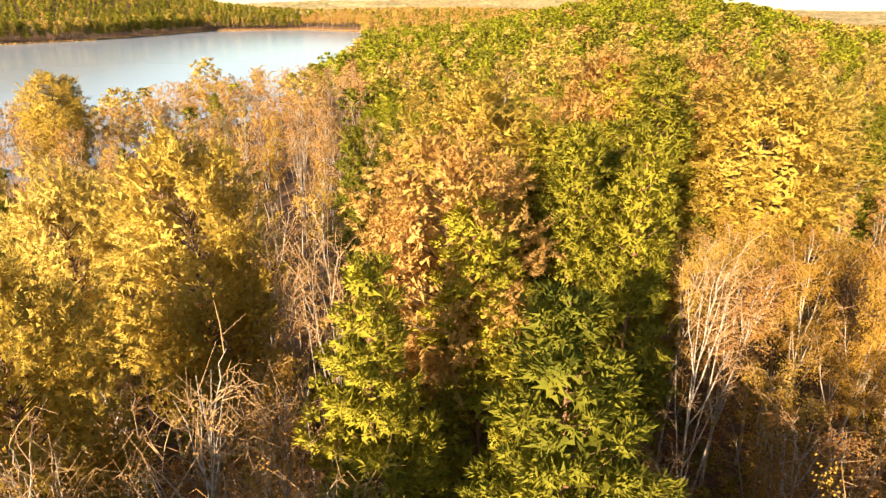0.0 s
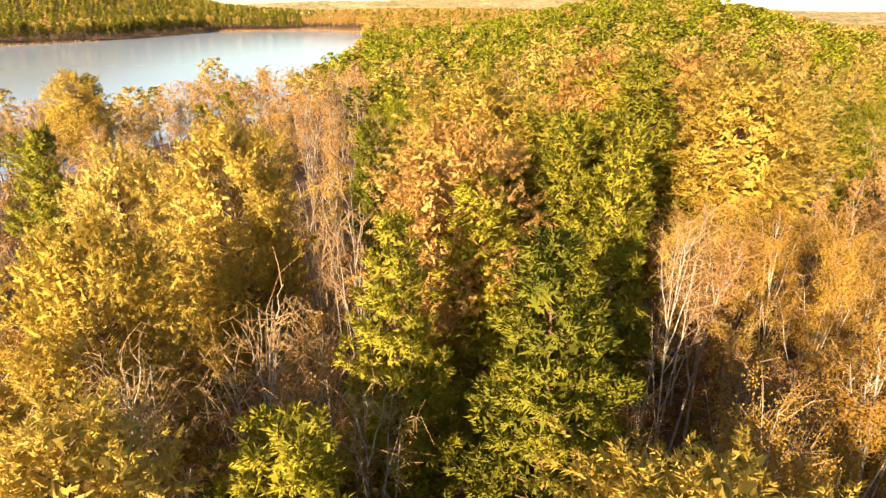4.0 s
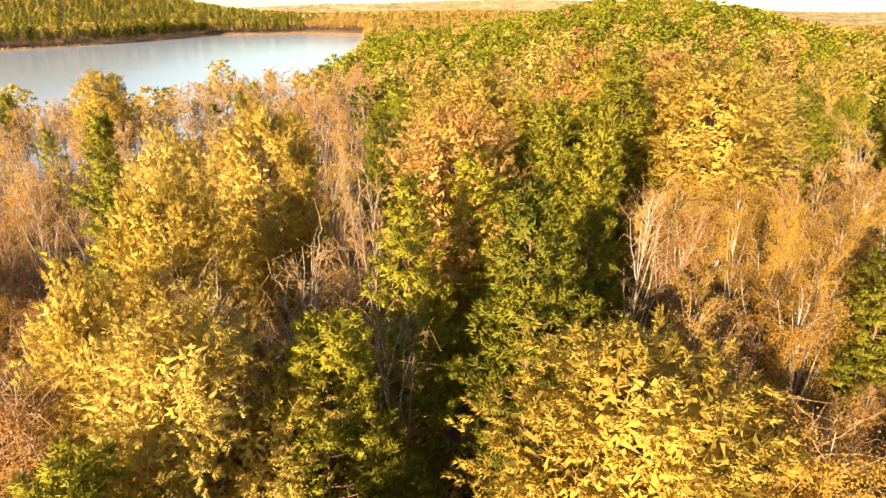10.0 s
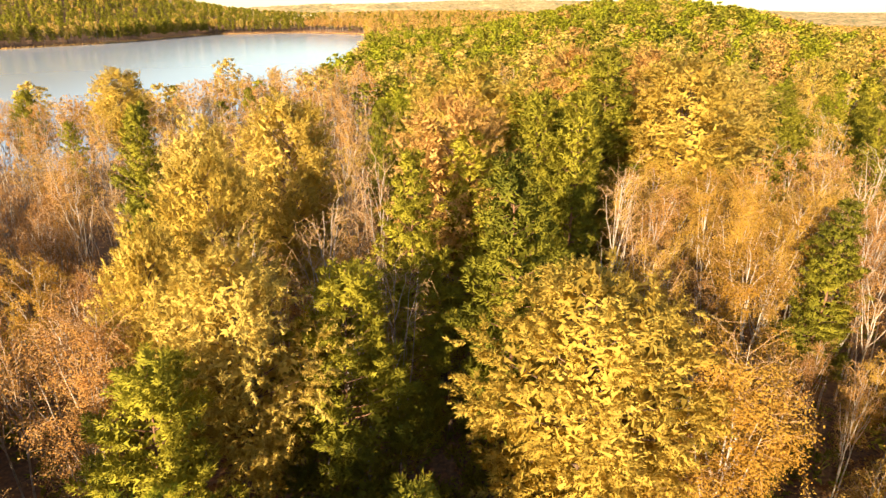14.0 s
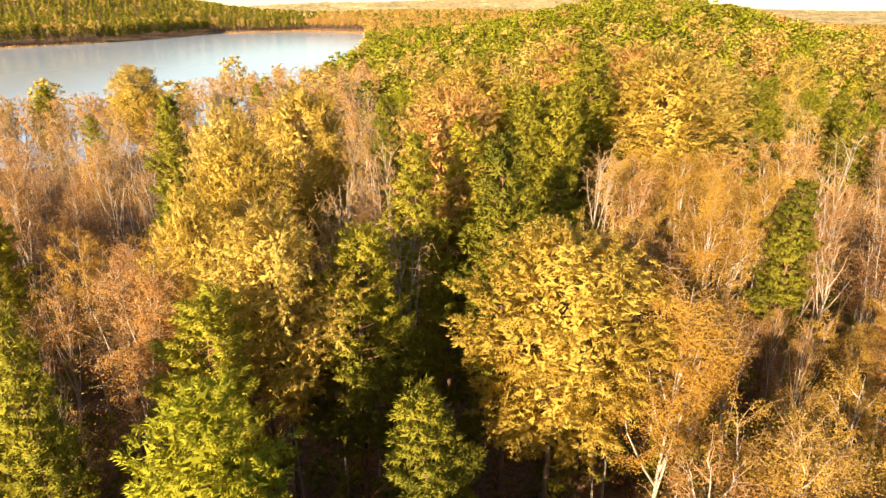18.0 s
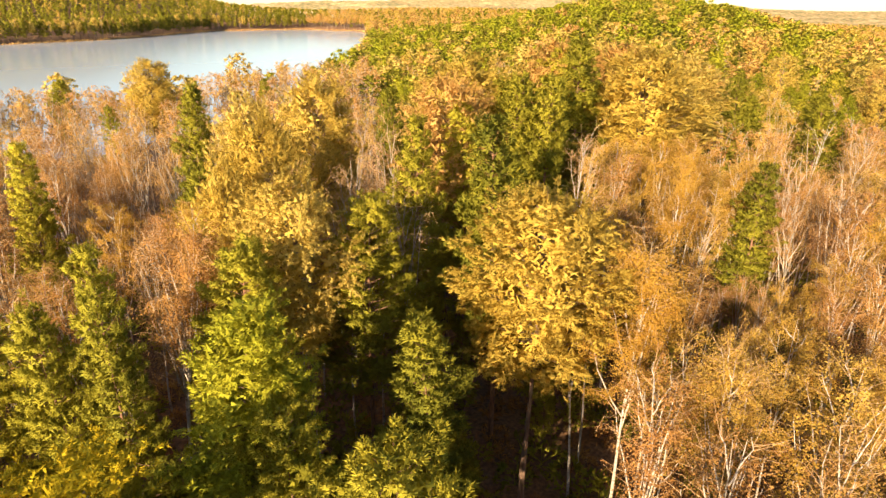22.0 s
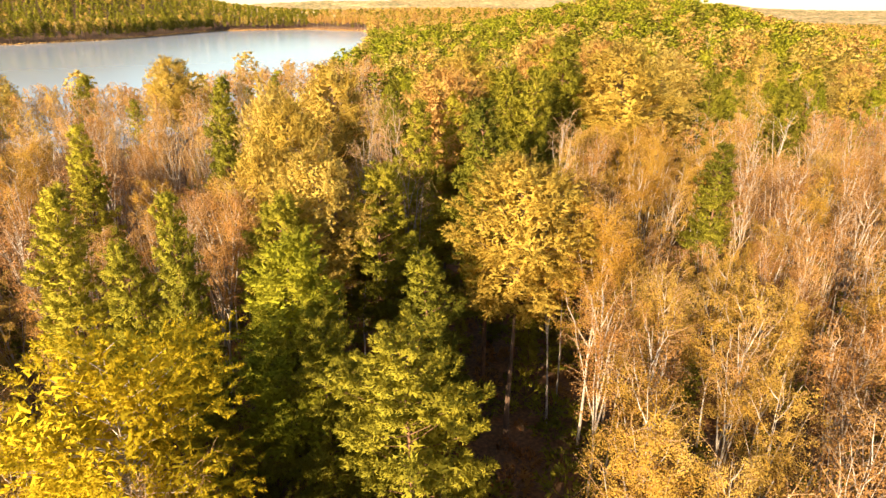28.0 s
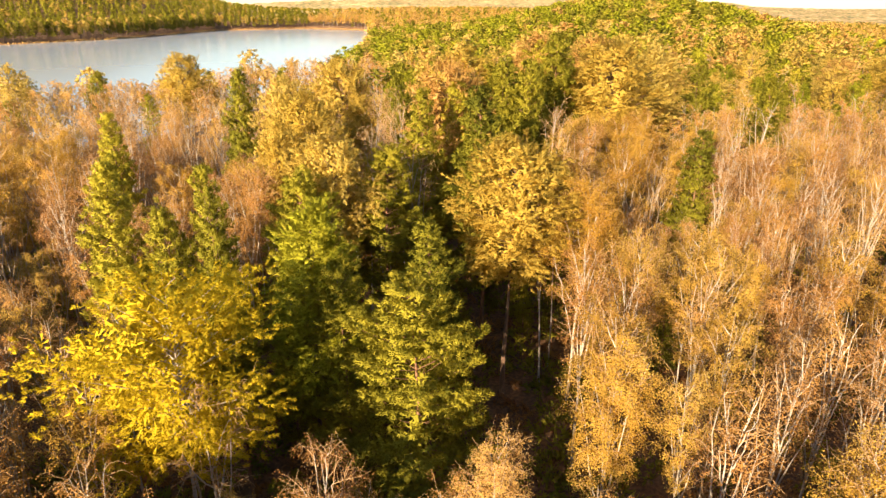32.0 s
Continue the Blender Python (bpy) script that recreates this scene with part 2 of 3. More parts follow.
def pine_model(seed, detail=1.0, base=0.34, R=2.1, top=0.75):
    """A pine: whorls of branches whose upturned shoots carry round brushes of needles."""
    rng = np.random.default_rng(seed)
    H = 20.0
    wide, apart, count, length, width = fineness(detail)
    trunk, limbs, crown = Geo(), Geo(), Geo()
    line = trunk_line(rng, H, 0.25)
    trunk.tube(np.concatenate([[line[0] - (0, 0, 0.5)], line]), np.concatenate([[0.2], np.linspace(0.17, 0.015, 9)]), 8 if detail > 0.5 else 4)
    A, B = [], []
    up = np.array((0, 0, 1.0))
    z = base * H
    ph = rng.uniform(0, 6.28, 2)
    while z < H - 0.3:
        u = (z / H - base) / (1 - base)
        prof = (0.70 + 0.30 * min(1, u / 0.15)) * (1 - u) ** top + 0.07
        nb = rng.integers(5, 8) if detail > 0.4 else rng.integers(3, 5)
        a0 = rng.uniform(0, 6.28)
        for b in range(nb):
            if rng.random() < 0.10 + 0.25 * (1 - u) ** 2:
                continue
            a = a0 + b * 6.28 / nb + rng.normal(0, 0.25)
            L = R * prof * rng.uniform(0.72, 1.1) * (1 + 0.16 * math.sin(a + ph[0] + z * 0.9) + 0.12 * math.sin(2 * a + ph[1] - z * 0.6))
            rise = -0.12 + 0.8 * u + rng.normal(0, 0.12)
            o = on_line(line, H, z + rng.normal(0, 0.12))
            out = np.array((math.cos(a), math.sin(a), 0.0))
            s = np.linspace(0, 1, 5)[:, None]
            pts = o + out * L * s + up * L * (rise * s + 0.28 * s ** 2)
            limbs.tube(pts[:4], np.linspace(0.034, 0.01, 4) * (0.6 + 0.4 * L / R), 4 if detail > 0.5 else 3)
            side = np.array((-out[1], out[0], 0.0))
            shoots = max(2, int(L / (0.22 * apart)))
            for q in range(shoots):
                f = 1.0 if q == 0 else rng.uniform(0.42, 1.0)
                lat = 0 if q == 0 else rng.uniform(-1, 1) * (0.18 + 0.45 * L * (1.1 - f))
                p = o + out * L * f + up * (L * (rise * f + 0.28 * f * f) + rng.uniform(-0.05, 0.1)) + side * lat
                tilt = unit(out * rng.uniform(0.2, 0.7) + side * (0.5 * lat + rng.normal(0, 0.2)) + up * rng.uniform(0.5, 1.0))
                A.append(p)
                B.append(p + tilt * rng.uniform(0.24, 0.48) * (0.75 + 0.25 * (1 - u)))
        z += rng.uniform(0.42, 0.66) * wide
    for e in range(5):
        A.append(line[-1] - up * (e * 0.16 + 0.2))
        B.append(line[-1] - up * (e * 0.16 - 0.15))
    A, B = np.array(A), np.array(B)
    O = outward(A, line, 0.6)
    crown.brushes(rng, A, B, O, count, 0.17 if detail > 0.4 else 0.17 + 0.5 * width, length, width, 0.36)
    if detail > 0.4:
        crown.fill(rng, inward(rng, A, line, 0.1, 0.6) - up * 0.15, O, 5, 0.3, 0.12)
    return settled((trunk, limbs, crown))


def larch_model(seed, detail=1.0, base=0.36, R=3.0, dome=0.4, gap=0.1, lobed=0.15, puff=0.3):
    """A larch: a rounded crown of boughs that end in soft clumps of feathered twigs."""
    rng = np.random.default_rng(seed)
    H = 20.0
    wide, apart, count, length, width = fineness(detail)
    trunk, limbs, crown = Geo(), Geo(), Geo()
    line = trunk_line(rng, H, 0.2)
    trunk.tube(np.concatenate([[line[0] - (0, 0, 0.5)], line]), np.concatenate([[0.21], np.linspace(0.17, 0.008, 9) * np.linspace(1, 0.6, 9)]), 8 if detail > 0.5 else 4)
    A, B, O = [], [], []
    up = np.array((0, 0, 1.0))
    ph = rng.uniform(0, 6.28, 4)
    tall = H * (1 - base)
    heart = base * H + dome * tall
    boughs = int(5.2 * R * tall / wide ** 1.3)
    twigs = max(2, int(13 / apart))
    for b in range(boughs):
        u = (b + rng.random()) / boughs
        if rng.random() < gap:
            continue
        prof = 0.42 + 0.58 * (u / dome) ** 0.7 if u < dome else math.sqrt(max(0.0, 1 - ((u - dome) / (1.0 - dome)) ** 2))
        if rng.random() > prof + 0.15:
            continue
        a = b * 2.4 + rng.normal(0, 0.4)
        lobes = 1 + lobed * math.sin(2 * a + ph[0] + u * 7) + lobed * math.sin(3 * a + ph[1] - u * 11) + 0.5 * lobed * math.sin(5 * a + ph[2] + u * 17)
        L = R * prof * rng.uniform(0.78, 1.05) * lobes
        out = np.array((math.cos(a), math.sin(a), 0.0))
        tip = on_line(line, H, base * H + u * tall * 0.985) + out * L
        root = on_line(line, H, max(base * H - 0.4, tip[2] - L * (0.15 + 0.75 * u)))
        o = unit(out * (0.25 + L / R) + up * max(-0.1, (tip[2] - heart) / (tall * 0.5) * 0.9 + 0.15))
        s = np.linspace(0, 1, 5)[:, None]
        limbs.tube((root + (tip - root) * s + up * 0.12 * L * (s - s ** 2) * (u - 0.6) * 3)[:4], np.linspace(0.030, 0.008, 4), 4 if detail > 0.5 else 3)
        for q in range(twigs):
            f = rng.uniform(0.86, 1.0) if rng.random() < 0.6 else rng.uniform(0.45, 0.9)
            p = root + (tip - root) * f + rng.normal(size=3) * puff * (0.5 + 0.5 * f)
            way = unit(o * 0.8 + 0.55 * rng.normal(size=3) + up * 0.1)
            A.append(p)
            B.append(p + way * rng.uniform(0.3, 0.65))
            O.append(o)
    for e in range(6):
        A.append(line[-1] - up * (e * 0.16 + 0.35) + (rng.normal(0, 0.15), rng.normal(0, 0.15), 0))
        B.append(A[-1] + up * 0.4)
        O.append(up)
    A, B, O = np.array(A), np.array(B), np.array(O)
    crown.brushes(rng, A, B, O, max(3, int(count * 0.8)), 0.07 if detail > 0.4 else 0.1 + 0.5 * width, length * 0.85, width * 0.85, 0.34)
    if detail > 0.4:
        crown.fill(rng, inward(rng, A, line, 0.12, 0.45), O, 3, 0.34, 0.14)
    return settled((trunk, limbs, crown))


def birch_model(seed, detail=1.0, leafy=1.0, base=0.42, R=2.0, lean=0.0, twigs=1.0, stout=1.0):
    """A forked, pale birch with steep limbs, fine twigs and as many leaves as are left on it."""
    rng = np.random.default_rng(seed)
    H = 20.0
    trunk, limbs, twig, crown = Geo(), [], Geo(), Geo()
    line = trunk_line(rng, H, 0.45)
    line[:, 0] += lean * (line[:, 2] / H) ** 1.5
    trunk.tube(np.concatenate([[line[0] - (0, 0, 0.5)], line]), stout * np.concatenate([[0.15], np.linspace(0.13, 0.010, 9)]), 8 if detail > 0.5 else 4)
    L_at = []
    nl = int(rng.integers(11, 15)) if detail > 0.5 else 7
    for i in range(nl):
        u = (i + rng.random() * 0.6) / nl
        z = H * (base + (0.95 - base) * u)
        a = i * 2.4 + rng.normal(0, 0.4)
        o = on_line(line, H, z)
        out = np.array((math.cos(a), math.sin(a), 0.0))
        L = (H - z) * rng.uniform(0.45, 0.8) + 0.9
        reach = min(R * rng.uniform(0.6, 1.15) * (1 - 0.55 * u), L * 0.75)
        up = math.sqrt(max(L * L - reach * reach, 0.3))
        s = np.linspace(0, 1, 6)[:, None]
        wob = rng.normal(0, 0.07, (6, 3)) * s
        pts = o + out * reach * s ** 0.8 + np.array((0, 0, 1.0)) * up * s + wob
        if detail > 0.5 and i < 5:
            g = Geo()
            limbs.append(g)
        elif detail > 0.5:
            g = limbs[i % 5]
        else:
            g = trunk
        g.tube(pts, stout * np.linspace(0.072, 0.014, 6) * (0.6 + 0.4 * L / 6), 5 if detail > 0.5 else 3)
        nt = int((9 if detail > 0.8 else (7 if detail > 0.55 else 4)) * twigs * (0.6 + L / 6))
        for q in range(nt):
            f = rng.uniform(0.18, 1.0)
            bp = np.array([np.interp(f, s[:, 0], pts[:, k]) for k in range(3)])
            b = a + rng.normal(0, 1.3)
            tl = rng.uniform(0.7, 1.7)
            e1 = bp + tl * np.array((math.cos(b) * 0.6, math.sin(b) * 0.6, rng.uniform(0.1, 0.8)))
            e2 = e1 + tl * np.array((math.cos(b) * 0.35, math.sin(b) * 0.35, rng.uniform(-0.6, 0.35)))
            twig.tube([bp, (bp + e1) / 2 + rng.normal(0, 0.05, 3), e1, e2], [0.016, 0.013, 0.010, 0.006], 3)
            L_at.append((e1, e2, bp))
            if detail > 0.8:
                for _ in range(3):
                    g0 = bp + (e1 - bp) * rng.uniform(0.3, 1.0)
                    g1 = g0 + rng.normal(0, 0.35, 3) + (0, 0, rng.uniform(-0.3, 0.4))
                    twig.tube([g0, g1], [0.008, 0.005], 3)
    n = int((24000 if detail > 0.8 else (9800 if detail > 0.55 else (2000 if detail > 0.42 else (520 if detail > 0.3 else 150)))) * leafy)
    if n:
        A = np.array(L_at)
        w = rng.integers(0, len(A), n)
        f = rng.random((n, 1))
        seg = rng.random((n, 1))
        P = np.where(seg < 0.65, A[w, 0] + (A[w, 1] - A[w, 0]) * f, A[w, 2] + (A[w, 0] - A[w, 2]) * f)
        P = P + rng.normal(0, 0.14 if detail > 0.3 else 0.3, (n, 3)) - np.array((0, 0, 1)) * rng.exponential(0.22, (n, 1))
        crown.leaves(rng, P, 0.075 if detail > 0.8 else (0.088 if detail > 0.55 else (0.165 if detail > 0.42 else (0.36 if detail > 0.3 else 0.8))), outward(P, line, 0.45), detail < 0.8)
    return settled((trunk, limbs, twig, crown))


# ---- the lie of the land ----
LAKE_Z = -3.0
SHORE = [(-79, 119), (-64, 171), (-50, 207), (-43, 275), (-52, 420), (-72, 600), (-92, 800), (-112, 893), (-208, 965), (-320, 893), (-344, 655), (-394, 562), (-520, 420), (-420, 150), (-200, 70)]


def lake_distance(x, y):
    """Metres to the shore: below nought on the water."""
    x, y = np.asarray(x, float), np.asarray(y, float)
    best = np.full(x.shape, 1e9)
    inside = np.zeros(x.shape, bool)
    for (ax, ay), (bx, by) in zip(SHORE, SHORE[1:] + SHORE[:1]):
        dx, dy = bx - ax, by - ay
        s = np.clip(((x - ax) * dx + (y - ay) * dy) / (dx * dx + dy * dy), 0, 1)
        best = np.minimum(best, np.hypot(x - ax - s * dx, y - ay - s * dy))
        hit = ((ay > y) != (by > y)) & (x < dx * (y - ay) / (dy if dy else 1e-9) + ax)
        inside ^= hit
    return np.where(inside, -best, best)


def ground_z(x, y):
    x, y = np.asarray(x, float), np.asarray(y, float)
    d = lake_distance(x, y)
    z = np.where(d < 0, LAKE_Z - np.minimum(-d * 0.12, 4.0), LAKE_Z + 0.25 + 2.75 * (1 - np.exp(-np.maximum(d, 0) / 35)))
    dry = 1 - np.exp(-np.maximum(d, 0) / 60)
    z = z + dry * 23 * np.exp(-((x - 112) / 88) ** 2 - ((y - 390) / 170) ** 2)
    z = z + dry * 80 * np.exp(-((x + 680) / 270) ** 2 - ((y - 980) / 330) ** 2)
    z = z + dry * 12 * np.exp(-((x + 20) / 260) ** 2 - ((y - 1000) / 220) ** 2)
    z = z - 14 * np.clip((x - 0.42 * y - 20) / 120, 0, 1) * np.clip((y - 120) / 250, 0, 1)
    z = z + 60 * np.exp(-((y - 3600) / 500) ** 2) * (0.55 + 0.45 * np.sin(x * 0.0016 + 1.0)) + 35 * np.exp(-((y - 2300) / 300) ** 2) * np.clip(np.sin(x * 0.0023 + 2.2), 0, 1)
    return z + 0.25 * np.sin(x * 0.21 + 1) * np.sin(y * 0.17) * dry


def sheet(xs, ys, lift=0.0):
    X, Y = np.meshgrid(xs, ys)
    V = np.stack([X.ravel(), Y.ravel(), (ground_z(X, Y) + lift).ravel()], 1)
    nx = len(xs)
    i, j = np.meshgrid(np.arange(len(ys) - 1), np.arange(nx - 1), indexing="ij")
    p = (i * nx + j).ravel()
    return V, np.concatenate([np.stack([p, p + 1, p + nx + 1], 1), np.stack([p, p + nx + 1, p + nx], 1)])


gx = np.concatenate([np.linspace(-4500, -700, 20), np.linspace(-680, 620, 131), np.linspace(660, 4500, 20)])
gy = np.concatenate([np.linspace(-1500, -120, 10), np.linspace(-100, 1300, 141), np.linspace(1350, 4800, 60)])
V, T = sheet(gx, gy)
tagged(new("ground", mesh_of("ground", V, T, [M_GROUND])), "brown forest floor covered with fallen leaves", "ground", "", "structure")
wv = [(-700, 40, LAKE_Z), (60, 40, LAKE_Z), (60, 1020, LAKE_Z), (-700, 1020, LAKE_Z)]
tagged(new("water", mesh_of("water", wv, [(0, 1, 2), (0, 2, 3)], [M_WATER])), "calm pale blue lake reflecting the sky", "lake", "", "structure")

# woods beyond the last single trees
fx, fy = np.linspace(-4400, 4400, 420), np.linspace(1050, 4700, 190)
V, T = sheet(fx, fy, 8.0)
rng = np.random.default_rng(5)
V[:, 2] += rng.uniform(-3, 7, len(V))
V[:, :2] += rng.uniform(-7, 7, (len(V), 2))
V[:len(fx), 2] -= 12
tagged(new("far_woods", mesh_of("far_woods", V, T, [M_CANOPY])), "hazy yellow and green woods on distant low hills", "forest", "", "stuff")

# ---- tree kinds ----
KINDS = {
    "pine": ("pine_tree", "green Scots pine with puffy needle clumps", "pine tree", "pines in the forest"),
    "pine_low": ("pine_tree", "young dark green pine in the shade of taller trees", "pine tree", "pines in the forest"),
    "larch": ("larch_tree", "golden yellow autumn larch with feathery branches", "larch tree", "larches in the forest"),
    "peach": ("larch_tree", "pale orange autumn larch with feathery branches", "larch tree", "larches in the forest"),
    "lemon": ("birch_tree", "bright lemon yellow birch with foliage in clumps", "birch tree", "birches in the forest"),
    "olive": ("larch_tree", "narrow larch turning from green to yellow", "larch tree", "larches in the forest"),
    "birch": ("birch_tree", "white-stemmed birch full of golden autumn leaves", "birch tree", "birches in the forest"),
    "rust": ("birch_tree", "slender leaning birch with sparse rusty leaves", "birch tree", "birches in the forest"),
    "bare": ("birch_tree", "bare white birch with forked leafless limbs", "birch tree", "birches in the forest"),
}
LEAF = {"pine": M_PINE, "pine_low": M_PINE, "larch": M_GOLD, "peach": M_PEACH, "lemon": M_LEMON, "olive": M_OLIVE, "birch": M_BIRCH, "rust": M_RUST, "bare": M_RUST}
WOOD = {"pine": M_BARK_P, "pine_low": M_BARK_P, "larch": M_BARK_L, "peach": M_BARK_L, "lemon": M_BARK_W, "olive": M_BARK_L}


def model(kind, variant, detail):
    seed = sum(ord(c) for c in kind) * 31 + variant * 7 + int(detail * 10)
    if kind == "pine":
        return pine_model(seed, detail, (0.28, 0.40, 0.34, 0.26)[variant % 4], (2.6, 2.9, 2.4, 4.1)[variant % 4], (0.75, 0.6, 0.7, 0.62)[variant % 4])
    if kind == "pine_low":
        return pine_model(seed, detail, 0.10, 3.4, 0.8)
    if kind == "larch":
        return larch_model(seed, detail, (0.48, 0.52)[variant % 2], (3.2, 2.9)[variant % 2], (0.5, 0.6)[variant % 2], 0.06, (0.10, 0.20)[variant % 2], (0.26, 0.34)[variant % 2])
    if kind == "peach":
        return larch_model(seed, detail, 0.56, 3.0, 0.5, 0.1, 0.2)
    if kind == "lemon":
        return larch_model(seed, detail, 0.50, 4.2, 0.6, 0.25, 0.32, 0.42)
    if kind == "olive":
        return larch_model(seed, detail, 0.30, 2.5, 0.1, 0.1)
    if kind == "birch":
        return birch_model(seed, detail, (1.35, 1.15, 1.5)[variant % 3], (0.38, 0.46, 0.34)[variant % 3], (2.0, 1.7, 2.3)[variant % 3], (0.3, -0.6, 0.5)[variant % 3], 1.1, 0.8)
    if kind == "rust":
        return birch_model(seed, detail, (0.62, 0.28, 0.8, 0.45)[variant % 4], (0.40, 0.34, 0.44, 0.37)[variant % 4], (1.7, 1.9, 1.5, 1.8)[variant % 4], (1.0, -0.9, 1.6, 0.3)[variant % 4], 1.15, 0.85)
    return birch_model(seed, detail, 0.03, (0.40, 0.46)[variant % 2], (1.7, 1.4)[variant % 2], (0.8, 0.3)[variant % 2], 0.7, 0.66)


MADE = {}


def part(name, geo, material, parent, label=""):
    V, T, N = geo.arrays()
    me = mesh_of(name, V, T, [material], None, N)
    ob = new(name, me)
    ob.parent = parent
    return tagged(ob, label)


def plant(kind, x, y, top, width=1.0, variant=0, detail=1.0, turn=0.0, lean=(0.0, 0.0)):
    """A tree whose top reaches the height top; the first of a kind is built, the rest are copies of it."""
    z = float(ground_z(x, y))
    h = (top - z) / 20.0
    m = Matrix.LocRotScale((x, y, z), Euler((radians(lean[0]), radians(lean[1]), turn)), (h * width, h * width, h))
    key = (kind, variant, detail)
    if key in MADE:
        first = MADE[key]
        return copy_thing(first, m @ Matrix.Diagonal((1 / first.scale.x, 1 / first.scale.y, 1 / first.scale.z, 1)))
    name, label, category, group = KINDS[kind]
    ob = new(name)
    ob.empty_display_size = 0.5
    parts = model(kind, variant, detail)
    if kind in WOOD:
        trunk, limbs, crown = parts
        part("trunk", trunk, WOOD[kind], ob)
        tagged(part("branchwork", limbs, WOOD[kind], ob), kind="stuff")
        part("crown", crown, LEAF[kind], ob)
    else:
        trunk, limbs, twig, crown = parts
        stem = part("trunk", trunk, M_BARK_W, ob, "white birch trunk with dark marks")
        for g in limbs:
            part("limb", g, M_BARK_W, stem)
        tagged(part("twig_growth", twig, M_TWIG, ob), kind="stuff")
        if crown.v:
            part("crown", crown, LEAF[kind], ob)
    tagged(ob, label, category, group)
    ob.matrix_basis = m
    MADE[key] = ob
    return ob


# ---- the trees that stand out: kind, x, y, height of the top, crown width, variant ----
HEROES = [
    ("pine", -1.7, 12.8, 23.4, 0.95, 0), ("pine", 3.6, 10.2, 24.0, 1.12, 0), ("pine", -4.4, 6.1, 20.5, 1.25, 1), ("pine", -0.4, -2.7, 17.4, 1.3, 2),
    ("pine", -1.1, -12.7, 17.4, 1.38, 3), ("pine", 25.6, 21.7, 18.3, 1.2, 0), ("pine", 1.9, 20.1, 23.6, 1.2, 2), ("pine", 6.7, 31.3, 24.8, 1.3, 1),
    ("pine", 9.2, 30.9, 24.0, 1.3, 0), ("pine", -21.4, 25.9, 24.0, 0.9, 2), ("pine", -13.6, -4.9, 21.2, 0.8, 0), ("pine", -10.1, -0.3, 20.2, 1.1, 1),
    ("pine", -20.2, -4.9, 21.5, 1.0, 2), ("pine", -30.2, 16.7, 20.8, 1.0, 0), ("pine", -5.6, -8.8, 16.6, 0.95, 3), ("pine", 14.5, 44.0, 26.5, 1.4, 1),
    ("pine", 13.2, 36.9, 27.0, 1.4, 0), ("pine", 5.5, 23.4, 25.2, 1.0, 2), ("pine", 37.3, 52.0, 22.3, 1.3, 1), ("pine", 50.7, 59.0, 19.5, 1.4, 0),
    ("pine", 55.0, 66.0, 18.5, 1.4, 2), ("pine", -11.9, -9.5, 15.5, 1.0, 2), ("pine", -70.0, 89.0, 18.0, 1.2, 1), ("pine", -5.0, 40.0, 22.0, 1.0, 0),
    ("larch", 4.9, 3.0, 21.6, 1.32, 0), ("larch", -9.9, 21.8, 25.4, 0.85, 0), ("larch", -16.3, 23.7, 24.0, 0.85, 1), ("larch", -7.9, 4.8, 22.3, 0.95, 1),
    ("larch", 2.9, 32.9, 26.5, 1.3, 1), ("larch", 20.3, 38.0, 26.4, 1.35, 0), ("larch", 28.3, 47.0, 25.2, 1.35, 1), ("larch", -12.9, 7.3, 22.4, 0.62, 1),
    ("larch", -11.9, 13.6, 23.6, 0.8, 0), ("peach", 0.4, 21.5, 25.6, 0.95, 0), ("peach", 21.3, 49.9, 26.4, 1.1, 0), ("peach", 12.3, 46.5, 27.0, 1.0, 0),
    ("larch", -46.7, 75.4, 22.4, 1.15, 0), ("olive", -7.9, -7.2, 19.9, 1.25, 0), ("birch", 20.0, 24.3, 20.2, 1.0, 0), ("lemon", -12.2, -16.4, 20.0, 1.08, 0),
    ("birch", 9.9, 1.5, 19.5, 1.25, 0), ("birch", 9.3, 7.2, 20.8, 0.85, 1), ("birch", 12.7, -5.1, 17.7, 1.1, 1), ("birch", 7.7, -17.1, 18.6, 1.1, 2),
    ("birch", 19.8, -2.9, 15.2, 1.1, 0), ("birch", 14.5, -24.0, 17.0, 1.1, 0), ("rust", 2.4, -23.8, 16.4, 0.9, 2),
    ("rust", -4.1, -23.5, 16.4, 1.0, 0), ("bare", 10.8, 19.9, 22.2, 0.9, 0), ("bare", -6.3, 10.3, 22.5, 0.95, 1), ("bare", -8.6, 8.2, 21.4, 0.95, 0),
    ("bare", -9.9, 11.0, 21.2, 0.9, 1), ("bare", -2.5, 10.4, 19.8, 0.95, 0), ("bare", -10.4, -18.4, 15.8, 1.5, 0), ("rust", -4.4, 12.3, 19.4, 0.9, 1), ("bare", -4.0, 20.5, 22.5, 0.8, 0), ("bare", -5.6, 22.0, 23.0, 0.8, 1), ("birch", 24.5, 8.9, 15.4, 1.2, 2), ("birch", 14.8, -1.0, 15.8, 1.0, 1), ("rust", -15.4, 3.2, 20.0, 1.1, 2), ("pine", -16.5, -4.6, 19.0, 0.85, 1), ("pine", 7.9, 22.8, 25.1, 0.95, 0), ("pine", 46.6, 50.0, 19.8, 1.3, 0),
    ]
rng = np.random.default_rng(11)
TAKEN = []
for kind, x, y, top, width, variant in HEROES:
    plant(kind, x, y, top, width, variant, 1.0, rng.uniform(0, 6.28))
    TAKEN.append((x, y))


